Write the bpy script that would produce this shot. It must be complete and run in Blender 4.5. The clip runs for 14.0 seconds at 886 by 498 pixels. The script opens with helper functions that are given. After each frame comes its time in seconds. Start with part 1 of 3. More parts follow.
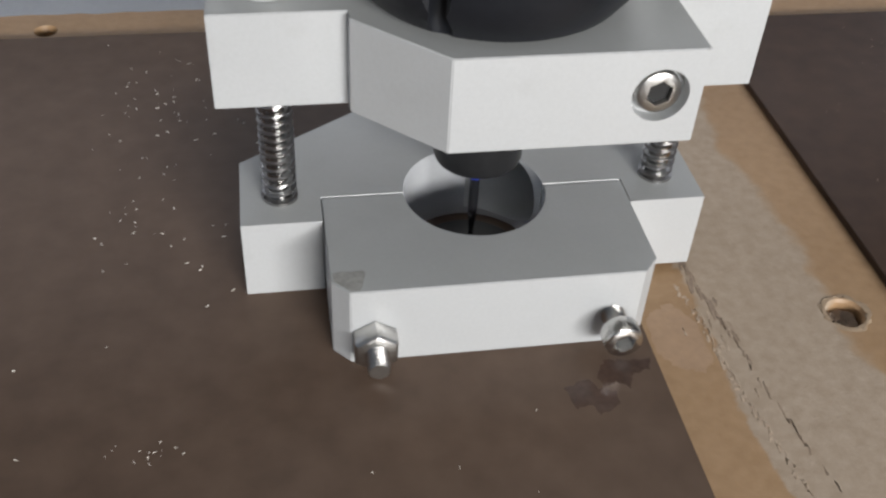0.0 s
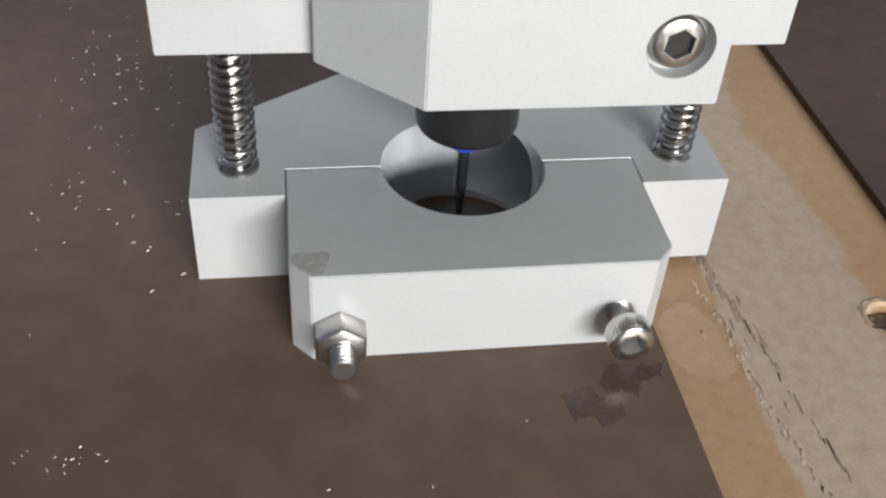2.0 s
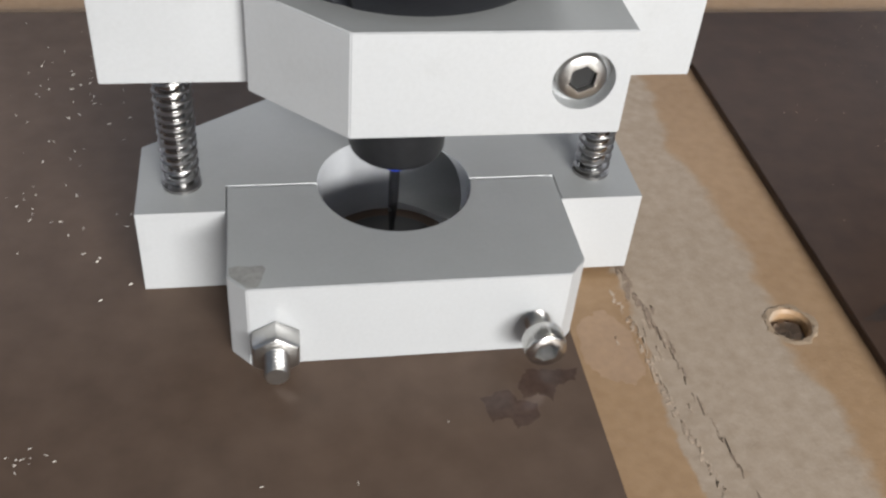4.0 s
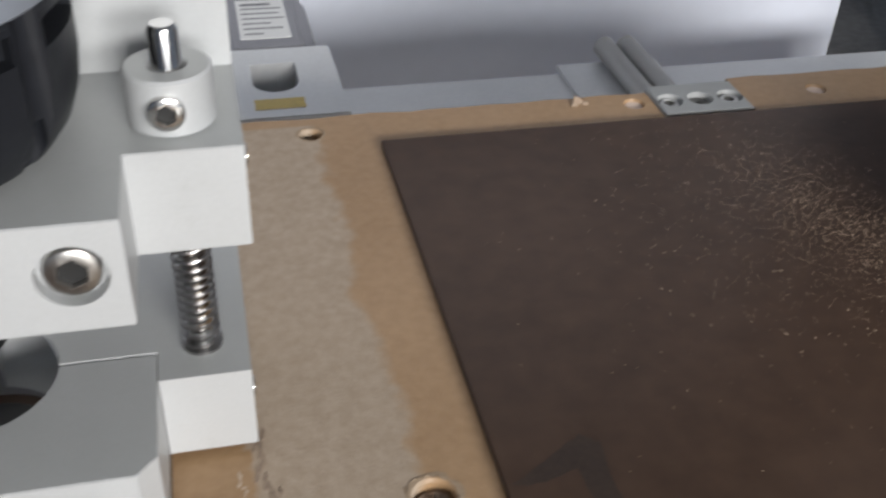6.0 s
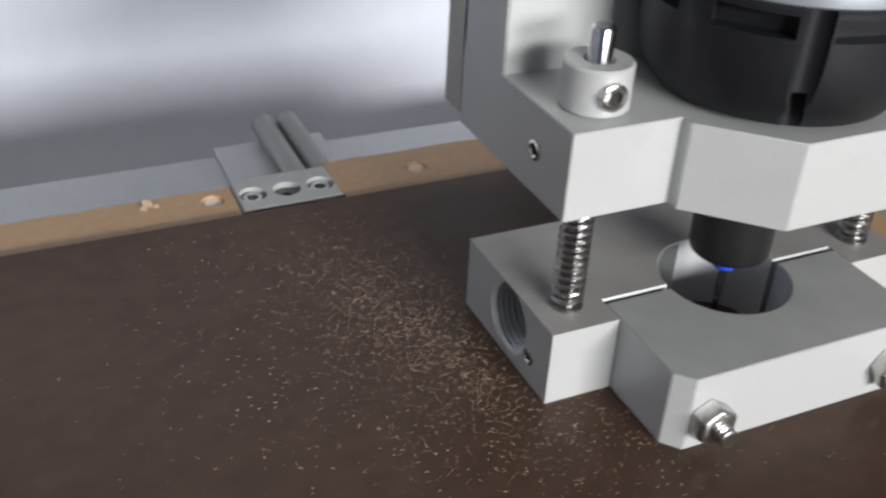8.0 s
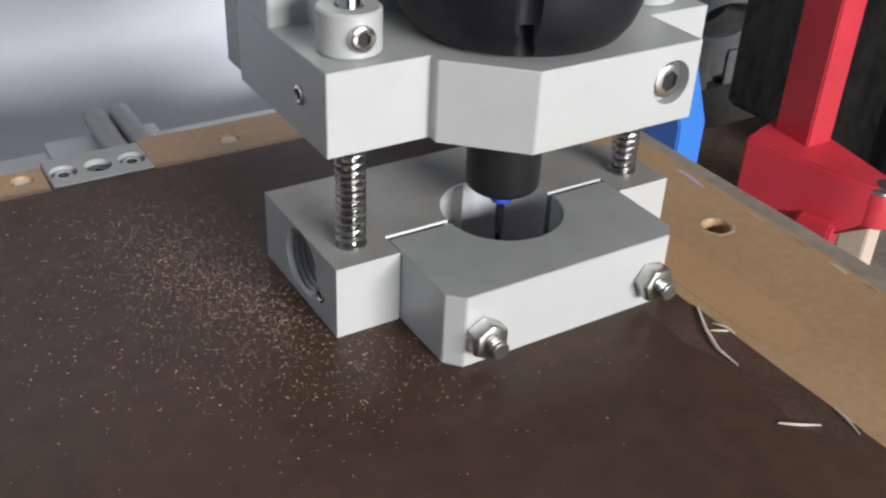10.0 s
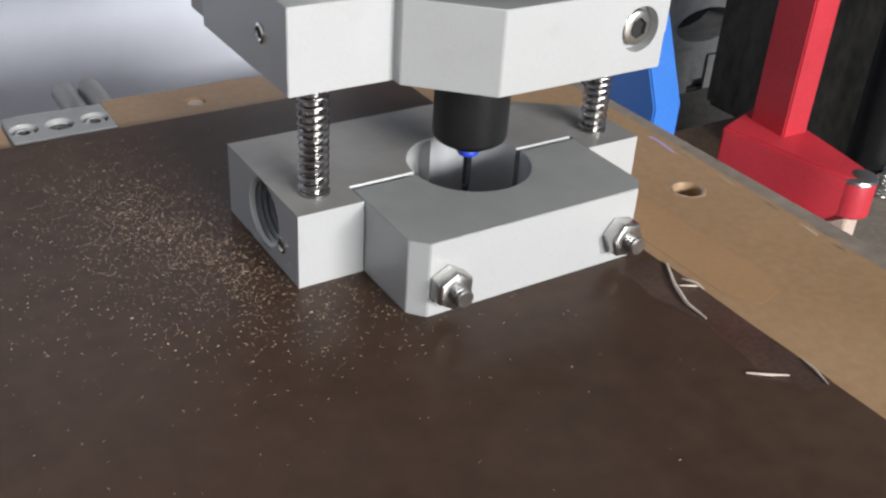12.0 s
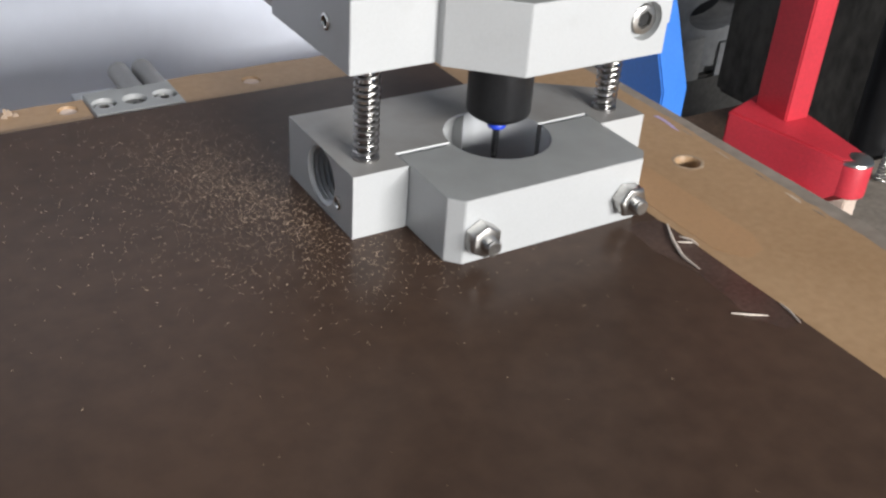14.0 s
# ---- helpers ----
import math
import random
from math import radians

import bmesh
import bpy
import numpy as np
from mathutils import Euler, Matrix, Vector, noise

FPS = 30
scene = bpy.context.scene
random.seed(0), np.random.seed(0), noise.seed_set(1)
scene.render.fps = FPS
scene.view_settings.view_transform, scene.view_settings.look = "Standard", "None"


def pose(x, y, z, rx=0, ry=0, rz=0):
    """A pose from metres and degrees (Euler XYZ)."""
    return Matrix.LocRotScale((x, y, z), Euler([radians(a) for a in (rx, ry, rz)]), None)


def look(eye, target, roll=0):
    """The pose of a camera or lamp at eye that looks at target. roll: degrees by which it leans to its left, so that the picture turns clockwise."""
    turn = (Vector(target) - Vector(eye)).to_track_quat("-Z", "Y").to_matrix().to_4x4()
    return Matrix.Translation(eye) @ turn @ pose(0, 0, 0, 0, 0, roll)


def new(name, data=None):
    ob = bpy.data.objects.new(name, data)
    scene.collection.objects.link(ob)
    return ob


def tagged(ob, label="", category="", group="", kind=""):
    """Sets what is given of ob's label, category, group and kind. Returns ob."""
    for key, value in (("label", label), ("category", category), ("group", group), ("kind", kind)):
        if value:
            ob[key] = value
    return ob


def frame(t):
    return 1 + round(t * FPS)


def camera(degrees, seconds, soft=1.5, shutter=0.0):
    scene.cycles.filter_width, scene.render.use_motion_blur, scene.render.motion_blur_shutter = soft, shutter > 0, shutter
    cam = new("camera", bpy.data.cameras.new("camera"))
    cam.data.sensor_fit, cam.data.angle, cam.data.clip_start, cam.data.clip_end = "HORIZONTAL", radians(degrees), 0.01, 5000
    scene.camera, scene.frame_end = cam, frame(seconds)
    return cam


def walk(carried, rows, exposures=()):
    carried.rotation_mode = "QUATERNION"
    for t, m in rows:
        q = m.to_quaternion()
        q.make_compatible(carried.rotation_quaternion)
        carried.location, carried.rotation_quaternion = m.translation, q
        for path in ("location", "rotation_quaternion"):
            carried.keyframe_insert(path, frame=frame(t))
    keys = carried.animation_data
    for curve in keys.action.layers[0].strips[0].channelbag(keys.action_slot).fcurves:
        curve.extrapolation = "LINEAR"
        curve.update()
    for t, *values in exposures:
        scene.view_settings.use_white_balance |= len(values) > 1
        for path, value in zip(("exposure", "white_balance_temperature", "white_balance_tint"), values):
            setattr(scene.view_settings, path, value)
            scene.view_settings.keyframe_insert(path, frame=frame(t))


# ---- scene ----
cam = camera(47.0, 14.0, soft=2.4, shutter=0.35)
ROWS = [
    (0, -0.0605, -0.2099, 0.2291, 48.96, -2.69, -9.11),
    (0.5, -0.0523, -0.1891, 0.2025, 49.61, -2.66, -8.09),
    (1, -0.0481, -0.1828, 0.1919, 49.88, -2.76, -7.46),
    (1.5, -0.0440, -0.1813, 0.1949, 49.52, -2.88, -7.72),
    (2, -0.0457, -0.1840, 0.1950, 49.54, -3.18, -7.67),
    (4.5, -0.0277, -0.1976, 0.2165, 49.17, -4.15, -9.37),
    (5, 0.0020, -0.1911, 0.2175, 50.62, -3.34, -9.88),
    (5.5, 0.0412, -0.1826, 0.2185, 52.08, -2.95, -10.45),
    (6, 0.0718, -0.1801, 0.2221, 54.14, -2.17, -13.02),
    (6.5, 0.1064, -0.1684, 0.2258, 55.31, -2.53, -15.95),
    (7, 0.1301, -0.1684, 0.2194, 56.77, -2.92, -18.69),
    (7.5, 0.1663, -0.1674, 0.2200, 57.03, -2.80, -21.06),
    (8, 0.1920, -0.1693, 0.2238, 57.46, -2.71, -24.00),
    (8.5, 0.2098, -0.1863, 0.2145, 58.71, -2.82, -27.01),
    (9, 0.2157, -0.1992, 0.2189, 58.48, -2.30, -29.06),
    (11.5, 0.2048, -0.2213, 0.2130, 58.32, -3.23, -32.37),
    (12, 0.2149, -0.2215, 0.1974, 58.67, -3.28, -31.89),
    (12.5, 0.2031, -0.2240, 0.2009, 58.59, -3.36, -32.04),
    (13, 0.1899, -0.2317, 0.2028, 58.52, -3.38, -32.00),
    (13.5, 0.1772, -0.2401, 0.2067, 58.11, -3.64, -31.73),
    (14, 0.1762, -0.2654, 0.2190, 57.80, -3.54, -31.00),
]
EXPOSURES = [(0.0, -0.06), (1.0, 0.12), (2.0, 0.18), (4.5, 0.14), (5.0, -0.12), (5.6, -0.12), (6.1, -0.04), (6.8, 0.04), (9.0, 0.08), (12.5, 0.12), (14.0, 0.24)]
walk(cam, [(r[0], pose(*r[1:])) for r in ROWS], EXPOSURES)

# ---- world and light ----
world = bpy.data.worlds.new("world")
scene.world = world
world.use_nodes = True
wn = world.node_tree.nodes
sky = wn.new("ShaderNodeTexSky")
sky.sky_type = "NISHITA"
sky.sun_disc = False
sky.sun_elevation, sky.sun_rotation = radians(38), radians(170)
wn["Background"].inputs[1].default_value = 0.1
world.node_tree.links.new(sky.outputs[0], wn["Background"].inputs[0])

KEY = bpy.data.lights.new("doorway_light", "AREA")
KEY.shape, KEY.size, KEY.size_y = "RECTANGLE", 1.8, 0.5
KEY.energy = 175.0
KEY.color = (1.0, 0.985, 0.965)
key = new("doorway_light", KEY)
key.matrix_world = look((0.85, -2.98, 0.98), (0.3, 0.15, 0.0))



# ---- materials ----
def mat(name, col, rough=0.5, metal=0.0, vary=0.12, scale=30.0, fine=400.0, bump=0.0, bump_scale=600.0, rvary=0.12, coat=0.0, stretch=(1, 1, 1), col2=None, spec=0.5):
    m = bpy.data.materials.new(name)
    m.use_nodes = True
    n, l = m.node_tree.nodes, m.node_tree.links
    b = n["Principled BSDF"]
    tc = n.new("ShaderNodeTexCoord")
    mp = n.new("ShaderNodeMapping")
    mp.inputs["Scale"].default_value = stretch
    l.new(tc.outputs["Object"], mp.inputs["Vector"])
    big = n.new("ShaderNodeTexNoise")
    big.inputs["Scale"].default_value = scale
    big.inputs["Detail"].default_value = 5
    small = n.new("ShaderNodeTexNoise")
    small.inputs["Scale"].default_value = fine
    small.inputs["Detail"].default_value = 3
    for t in (big, small):
        l.new(mp.outputs[0], t.inputs["Vector"])
    mixf = n.new("ShaderNodeMix")
    mixf.inputs[0].default_value = 0.45
    l.new(big.outputs["Fac"], mixf.inputs[2])
    l.new(small.outputs["Fac"], mixf.inputs[3])
    ramp = n.new("ShaderNodeValToRGB")
    lo = [c * (1 - vary) for c in col]
    hi = [min(1, c * (1 + vary)) for c in (col2 or col)]
    ramp.color_ramp.elements[0].position, ramp.color_ramp.elements[1].position = 0.34, 0.66
    ramp.color_ramp.elements[0].color, ramp.color_ramp.elements[1].color = (*lo, 1), (*hi, 1)
    l.new(mixf.outputs[0], ramp.inputs[0])
    l.new(ramp.outputs[0], b.inputs["Base Color"])
    mr = n.new("ShaderNodeMapRange")
    mr.inputs["To Min"].default_value, mr.inputs["To Max"].default_value = max(0.02, rough - rvary), min(1, rough + rvary)
    l.new(big.outputs["Fac"], mr.inputs["Value"])
    l.new(mr.outputs[0], b.inputs["Roughness"])
    b.inputs["Metallic"].default_value = metal
    b.inputs["Specular IOR Level"].default_value = spec
    b.inputs["Coat Weight"].default_value = coat
    b.inputs["Coat Roughness"].default_value = 0.1
    if bump:
        bt = n.new("ShaderNodeTexNoise")
        bt.inputs["Scale"].default_value = bump_scale
        bt.inputs["Detail"].default_value = 4
        l.new(mp.outputs[0], bt.inputs["Vector"])
        bn = n.new("ShaderNodeBump")
        bn.inputs["Strength"].default_value = bump
        bn.inputs["Distance"].default_value = 0.0006
        l.new(bt.outputs["Fac"], bn.inputs["Height"])
        l.new(bn.outputs[0], b.inputs["Normal"])
    return m


ALU = mat("satin_aluminium", (0.475, 0.485, 0.49), 0.42, 0.2, 0.04, 22, 900, 0.03, 2500, 0.06)


def worn_shaded_metal(m, dust, amount):
    """Grey handling smudges on a metal, and upward faces toned down by dust and painted-in shade."""
    n, l = m.node_tree.nodes, m.node_tree.links
    b = n["Principled BSDF"]
    base = b.inputs["Base Color"].links[0].from_socket
    tc = n.new("ShaderNodeTexCoord")
    sm = n.new("ShaderNodeTexNoise")
    sm.inputs["Scale"].default_value = 38
    sm.inputs["Detail"].default_value = 7
    sm.inputs["Roughness"].default_value = 0.6
    l.new(tc.outputs["Object"], sm.inputs["Vector"])
    r = n.new("ShaderNodeValToRGB")
    r.color_ramp.elements[0].position, r.color_ramp.elements[1].position = 0.56, 0.74
    r.color_ramp.elements[1].color = (0.22, 0.22, 0.22, 1)
    l.new(sm.outputs["Fac"], r.inputs[0])
    mx = n.new("ShaderNodeMix")
    mx.data_type = "RGBA"
    l.new(r.outputs[0], mx.inputs[0])
    l.new(base, mx.inputs[6])
    mx.inputs[7].default_value = (0.30, 0.295, 0.28, 1)
    # shade of the tops, with some dust, mixed into the colour by normal
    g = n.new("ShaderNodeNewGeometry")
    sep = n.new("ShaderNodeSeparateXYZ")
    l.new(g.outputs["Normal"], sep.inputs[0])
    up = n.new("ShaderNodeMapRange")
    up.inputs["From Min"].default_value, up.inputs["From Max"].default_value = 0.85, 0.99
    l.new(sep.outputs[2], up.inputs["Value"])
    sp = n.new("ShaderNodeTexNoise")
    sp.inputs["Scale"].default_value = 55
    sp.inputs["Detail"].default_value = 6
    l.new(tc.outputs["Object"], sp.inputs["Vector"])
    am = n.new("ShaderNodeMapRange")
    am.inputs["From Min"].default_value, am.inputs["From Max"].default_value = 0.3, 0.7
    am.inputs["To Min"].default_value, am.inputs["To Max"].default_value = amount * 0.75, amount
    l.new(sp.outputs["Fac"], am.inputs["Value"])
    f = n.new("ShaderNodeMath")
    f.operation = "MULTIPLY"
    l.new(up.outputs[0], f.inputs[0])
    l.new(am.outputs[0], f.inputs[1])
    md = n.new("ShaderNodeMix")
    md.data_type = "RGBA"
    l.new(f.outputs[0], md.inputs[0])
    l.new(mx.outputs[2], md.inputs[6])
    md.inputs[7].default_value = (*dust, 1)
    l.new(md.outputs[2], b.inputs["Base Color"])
    me = n.new("ShaderNodeMath")
    me.operation = "MULTIPLY_ADD"
    l.new(f.outputs[0], me.inputs[0])
    me.inputs[1].default_value = -0.2
    me.inputs[2].default_value = b.inputs["Metallic"].default_value
    l.new(me.outputs[0], b.inputs["Metallic"])
    return m


# tops painted darker than the sides, for the little light they catch
worn_shaded_metal(ALU, (0.27, 0.28, 0.27), 0.5)
ALU_DUST_SHADE = worn_shaded_metal(mat("dusty_shaded_satin_aluminium", (0.475, 0.485, 0.49), 0.42, 0.2, 0.04, 22, 900, 0.03, 2500, 0.06), (0.165, 0.15, 0.132), 0.8)
# same aluminium with the top's shade painted in deeper
ALU_SHADED_TOP = worn_shaded_metal(mat("shaded_top_satin_aluminium", (0.475, 0.485, 0.49), 0.42, 0.2, 0.04, 22, 900, 0.03, 2500, 0.06), (0.17, 0.176, 0.165), 0.65)
POLISHED = mat("machined_bore", (0.80, 0.82, 0.85), 0.2, 0.5, 0.05, 20, 600, 0, 600, 0.06, 0.0, (1, 1, 6))
ALU_DARK = mat("dusty_aluminium", (0.38, 0.375, 0.36), 0.5, 0.4, 0.10, 25, 700, 0.1, 1200)
STEEL = mat("bright_steel", (0.62, 0.61, 0.59), 0.2, 1.0, 0.06, 60, 700, 0.0, 600, 0.06)
ROD = mat("ground_rod", (0.58, 0.575, 0.57), 0.13, 1.0, 0.08, 60, 700, 0, 600, 0.05)
ZINC = mat("zinc_steel", (0.52, 0.51, 0.49), 0.33, 1.0, 0.08, 90, 700, 0.15, 900, 0.08)
SPRING = mat("spring_steel", (0.36, 0.352, 0.345), 0.3, 1.0, 0.08, 80, 600, 0, 600, 0.05)
HOLE = mat("recess_shade", (0.02, 0.02, 0.02), 0.6, 0.2, 0.2, 100, 500)
BLACK = mat("black_plastic", (0.011, 0.012, 0.015), 0.42, 0.0, 0.15, 40, 500, 0.1, 800, 0.08, spec=0.28)
BLACKMETAL = mat("black_oxide", (0.03, 0.03, 0.032), 0.34, 0.6, 0.15, 50, 500, 0, 600, 0.06)
CARBIDE = mat("carbide", (0.30, 0.30, 0.31), 0.22, 1.0, 0.1, 300, 900)
BLUERING = mat("blue_plastic", (0.02, 0.06, 0.55), 0.4, 0.0, 0.08, 200, 800)
RED = mat("red_paint", (0.50, 0.032, 0.048), 0.42, 0.0, 0.14, 18, 300, 0.05, 300, 0.08)
BLUE = mat("blue_paint", (0.03, 0.16, 0.55), 0.4, 0.0, 0.08, 18, 300, 0.05, 300)
GREY = mat("grey_housing", (0.20, 0.20, 0.22), 0.45, 0.2, 0.08, 30, 300)
LIGHTGREY = mat("light_grey_casting", (0.62, 0.63, 0.635), 0.45, 0.2, 0.06, 30, 300, 0.1, 800)
CASTING = mat("dull_grey_casting", (0.42, 0.415, 0.40), 0.5, 0.1, 0.2, 9, 90)
CAPGREY = mat("blue_grey_anodised", (0.26, 0.28, 0.32), 0.4, 0.4, 0.06, 30, 400)
LILAC = mat("lilac_tape", (0.40, 0.32, 0.50), 0.5, 0.0, 0.1, 200, 700)
PAPER = mat("paper_label", (0.72, 0.72, 0.71), 0.6, 0.0, 0.04, 60, 500)
YELLOW = mat("yellow_label", (0.58, 0.43, 0.12), 0.55, 0.0, 0.12, 200, 800)
INK = mat("printed_ink", (0.18, 0.18, 0.19), 0.6, 0.0, 0.1, 200, 800)
WHITEWALL = mat("white_panel", (0.68, 0.715, 0.80), 0.33, 0.0, 0.03, 3, 60, 0.02, 40, 0.05)
# wall tint stands in for skylight: its bounce turns the fill bluish
PLASTER = mat("plaster", (0.30, 0.36, 0.45), 0.8, 0.0, 0.06, 2, 60)
CEIL = mat("ceiling_paint", (0.32, 0.33, 0.35), 0.85, 0.0, 0.05, 2, 60)
CONCRETE = mat("concrete", (0.30, 0.28, 0.26), 0.75, 0.0, 0.25, 3, 40, 0.3, 60)
DUST = mat("wood_dust", (0.47, 0.335, 0.21), 0.8, 0.0, 0.3, 900, 3000)


def island_tones(m, dark, pale):
    """Every chip takes a tone of its own."""
    n, l = m.node_tree.nodes, m.node_tree.links
    g = n.new("ShaderNodeNewGeometry")
    r = n.new("ShaderNodeValToRGB")
    r.color_ramp.elements[0].color, r.color_ramp.elements[1].color = (*dark, 1), (*pale, 1)
    l.new(g.outputs["Random Per Island"], r.inputs[0])
    l.new(r.outputs[0], n["Principled BSDF"].inputs["Base Color"])
    return m


island_tones(DUST, (0.11, 0.072, 0.047), (0.55, 0.42, 0.30))
CRUMB = mat("pale_crumb", (0.68, 0.63, 0.56), 0.8, 0.0, 0.2, 900, 3000)
CURL = mat("plastic_curl", (0.62, 0.54, 0.47), 0.35, 0.0, 0.1, 300, 900)
SMEAR = mat("dried_glue", (0.36, 0.238, 0.148), 0.45, 0.0, 0.12, 60, 500, 0.4, 260)
SMUDGE = mat("grey_smudge", (0.29, 0.288, 0.272), 0.6, 0.1, 0.2, 150, 600)
RIM = mat("torn_fibre_rim", (0.33, 0.245, 0.165), 0.85, 0.0, 0.2, 200, 900)
PLUG = mat("pale_plug", (0.62, 0.50, 0.42), 0.7, 0.0, 0.1, 200, 900)
WORN = mat("worn_fibreboard", (0.36, 0.215, 0.11), 0.5, 0.0, 0.08, 20, 400, 0.2, 900)
SPLIT = mat("torn_fibres", (0.28, 0.21, 0.155), 0.85, 0.0, 0.25, 60, 500, 0.5, 500)
PALE = mat("pale_torn_fibres", (0.44, 0.345, 0.26), 0.85, 0.0, 0.15, 80, 600, 0.4, 500)
RUB = mat("dull_residue", (0.036, 0.024, 0.018), 0.4, 0.0, 0.25, 60, 500, 0.15, 160, 0.1, 0.0, (1, 1, 1), None, 0.25)
FILM = mat("glossy_residue", (0.072, 0.046, 0.036), 0.2, 0.0, 0.3, 45, 500, 0.25, 160, 0.12)
FILM.node_tree.nodes["Principled BSDF"].inputs["IOR"].default_value = 1.36
def phenolic(name, dark, pale, ior):
    """Smooth film-faced board: cloudy tone, hardly any relief, a soft sheen."""
    m = mat(name, dark, 0.31, 0.0, 0.12, 6, 90, 0.012, 1800, 0.06, 0.0, (1, 1, 1), pale, 0.4)
    m.node_tree.nodes["Principled BSDF"].inputs["IOR"].default_value = ior
    return m


BOARD = phenolic("brown_phenolic_board", (0.092, 0.062, 0.0455), (0.112, 0.077, 0.057), 1.28)
BOARD_RED = phenolic("red_brown_phenolic_board", (0.051, 0.0315, 0.0225), (0.066, 0.041, 0.029), 1.26)
GRIMY = mat("grimy_grey_paint", (0.07, 0.066, 0.06), 0.5, 0.1, 0.7, 7, 70, 0.2, 60, 0.1, 0.0, (1, 1, 0.45))
BENCH = mat("dusty_brown_steel", (0.24, 0.205, 0.17), 0.6, 0.1, 0.3, 14, 120, 0.3, 200)
SLATE = mat("blue_grey_casting", (0.40, 0.405, 0.41), 0.6, 0.1, 0.25, 5, 40)
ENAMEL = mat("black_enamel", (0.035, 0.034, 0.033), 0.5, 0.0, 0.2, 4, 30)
RUST = mat("rusty_iron", (0.20, 0.13, 0.09), 0.7, 0.3, 0.3, 15, 120)
DARKIRON = mat("dark_iron", (0.11, 0.106, 0.10), 0.5, 0.4, 0.3, 12, 90)



def mdf_material():
    """Tan fibreboard with a scuffed, greyish torn strip down the middle of the gap between the boards."""
    m = mat("fibreboard", (0.315, 0.195, 0.10), 0.55, 0.0, 0.07, 9, 260, 0.25, 900, 0.08, 0.0, (1, 1, 1), (0.355, 0.23, 0.128))
    n, l = m.node_tree.nodes, m.node_tree.links
    b = n["Principled BSDF"]
    base = b.inputs["Base Color"].links[0].from_socket
    tc = n.new("ShaderNodeTexCoord")
    sep = n.new("ShaderNodeSeparateXYZ")
    l.new(tc.outputs["Object"], sep.inputs[0])
    wob = n.new("ShaderNodeTexNoise")
    wob.inputs["Scale"].default_value = 16
    wob.inputs["Detail"].default_value = 6
    wob.inputs["Roughness"].default_value = 0.62
    l.new(tc.outputs["Object"], wob.inputs["Vector"])

    def op(kind, a, c, d=None):
        x = n.new("ShaderNodeMath")
        x.operation = kind
        for i, v in enumerate((a, c, d)):
            if v is None:
                continue
            if isinstance(v, (int, float)):
                x.inputs[i].default_value = v
            else:
                l.new(v, x.inputs[i])
        return x.outputs[0]

    shift = op("MULTIPLY", op("SUBTRACT", wob.outputs["Fac"], 0.5), 0.03)
    u = op("ADD", sep.outputs[0], shift)
    fray = n.new("ShaderNodeTexNoise")
    fray.inputs["Scale"].default_value = 170
    fray.inputs["Detail"].default_value = 5
    l.new(tc.outputs["Object"], fray.inputs["Vector"])
    u = op("ADD", u, op("MULTIPLY", op("SUBTRACT", fray.outputs["Fac"], 0.5), 0.007))

    def soft_step(value, at, width):
        r = n.new("ShaderNodeMapRange")
        r.interpolation_type = "SMOOTHSTEP"
        r.inputs["From Min"].default_value, r.inputs["From Max"].default_value = at - width, at + width
        l.new(value, r.inputs["Value"])
        return r.outputs[0]

    u = op("ADD", u, op("MULTIPLY", sep.outputs[1], 0.02))
    mask = op("MULTIPLY", soft_step(u, 0.0715, 0.0009), op("SUBTRACT", 1.0, soft_step(u, 0.1185, 0.0028)))
    mask = op("MULTIPLY", mask, op("LESS_THAN", sep.outputs[1], 0.224))
    torn = n.new("ShaderNodeTexNoise")
    torn.inputs["Scale"].default_value = 240
    torn.inputs["Detail"].default_value = 9
    torn.inputs["Roughness"].default_value = 0.68
    l.new(tc.outputs["Object"], torn.inputs["Vector"])
    ramp = n.new("ShaderNodeValToRGB")
    ramp.color_ramp.elements[0].position, ramp.color_ramp.elements[1].position = 0.3, 0.72
    ramp.color_ramp.elements[0].color, ramp.color_ramp.elements[1].color = (0.33, 0.255, 0.185, 1), (0.43, 0.345, 0.265, 1)
    l.new(torn.outputs["Fac"], ramp.inputs[0])
    mx = n.new("ShaderNodeMix")
    mx.data_type = "RGBA"
    l.new(mask, mx.inputs[0])
    l.new(base, mx.inputs[6])
    l.new(ramp.outputs[0], mx.inputs[7])
    l.new(mx.outputs[2], b.inputs["Base Color"])
    rg = n.new("ShaderNodeMix")
    l.new(mask, rg.inputs[0])
    rg.inputs[2].default_value, rg.inputs[3].default_value = 0.5, 0.85
    l.new(rg.outputs[0], b.inputs["Roughness"])
    return m


MDF = mdf_material()


# ---- mesh helpers (millimetres in, metres out) ----
MM = 0.001


def finish(bm, bevel=0.0, segs=2, angle=30):
    bmesh.ops.remove_doubles(bm, verts=bm.verts, dist=1e-7)
    bmesh.ops.recalc_face_normals(bm, faces=bm.faces)
    if bevel:
        es = [e for e in bm.edges if len(e.link_faces) == 2 and e.calc_face_angle(0) > radians(angle)]
        bmesh.ops.bevel(bm, geom=es, offset=bevel * MM, segments=segs, affect="EDGES", clamp_overlap=True)
    return bm


def part(name, bm, material, parent=None, label="", smooth=35):
    me = bpy.data.meshes.new(name)
    bm.to_mesh(me)
    bm.free()
    me.materials.append(material)
    for p in me.polygons:
        p.use_smooth = True
    me.set_sharp_from_angle(angle=radians(smooth))
    ob = new(name, me)
    if parent is not None:
        ob.parent = parent
    if label:
        tagged(ob, label)
    return ob


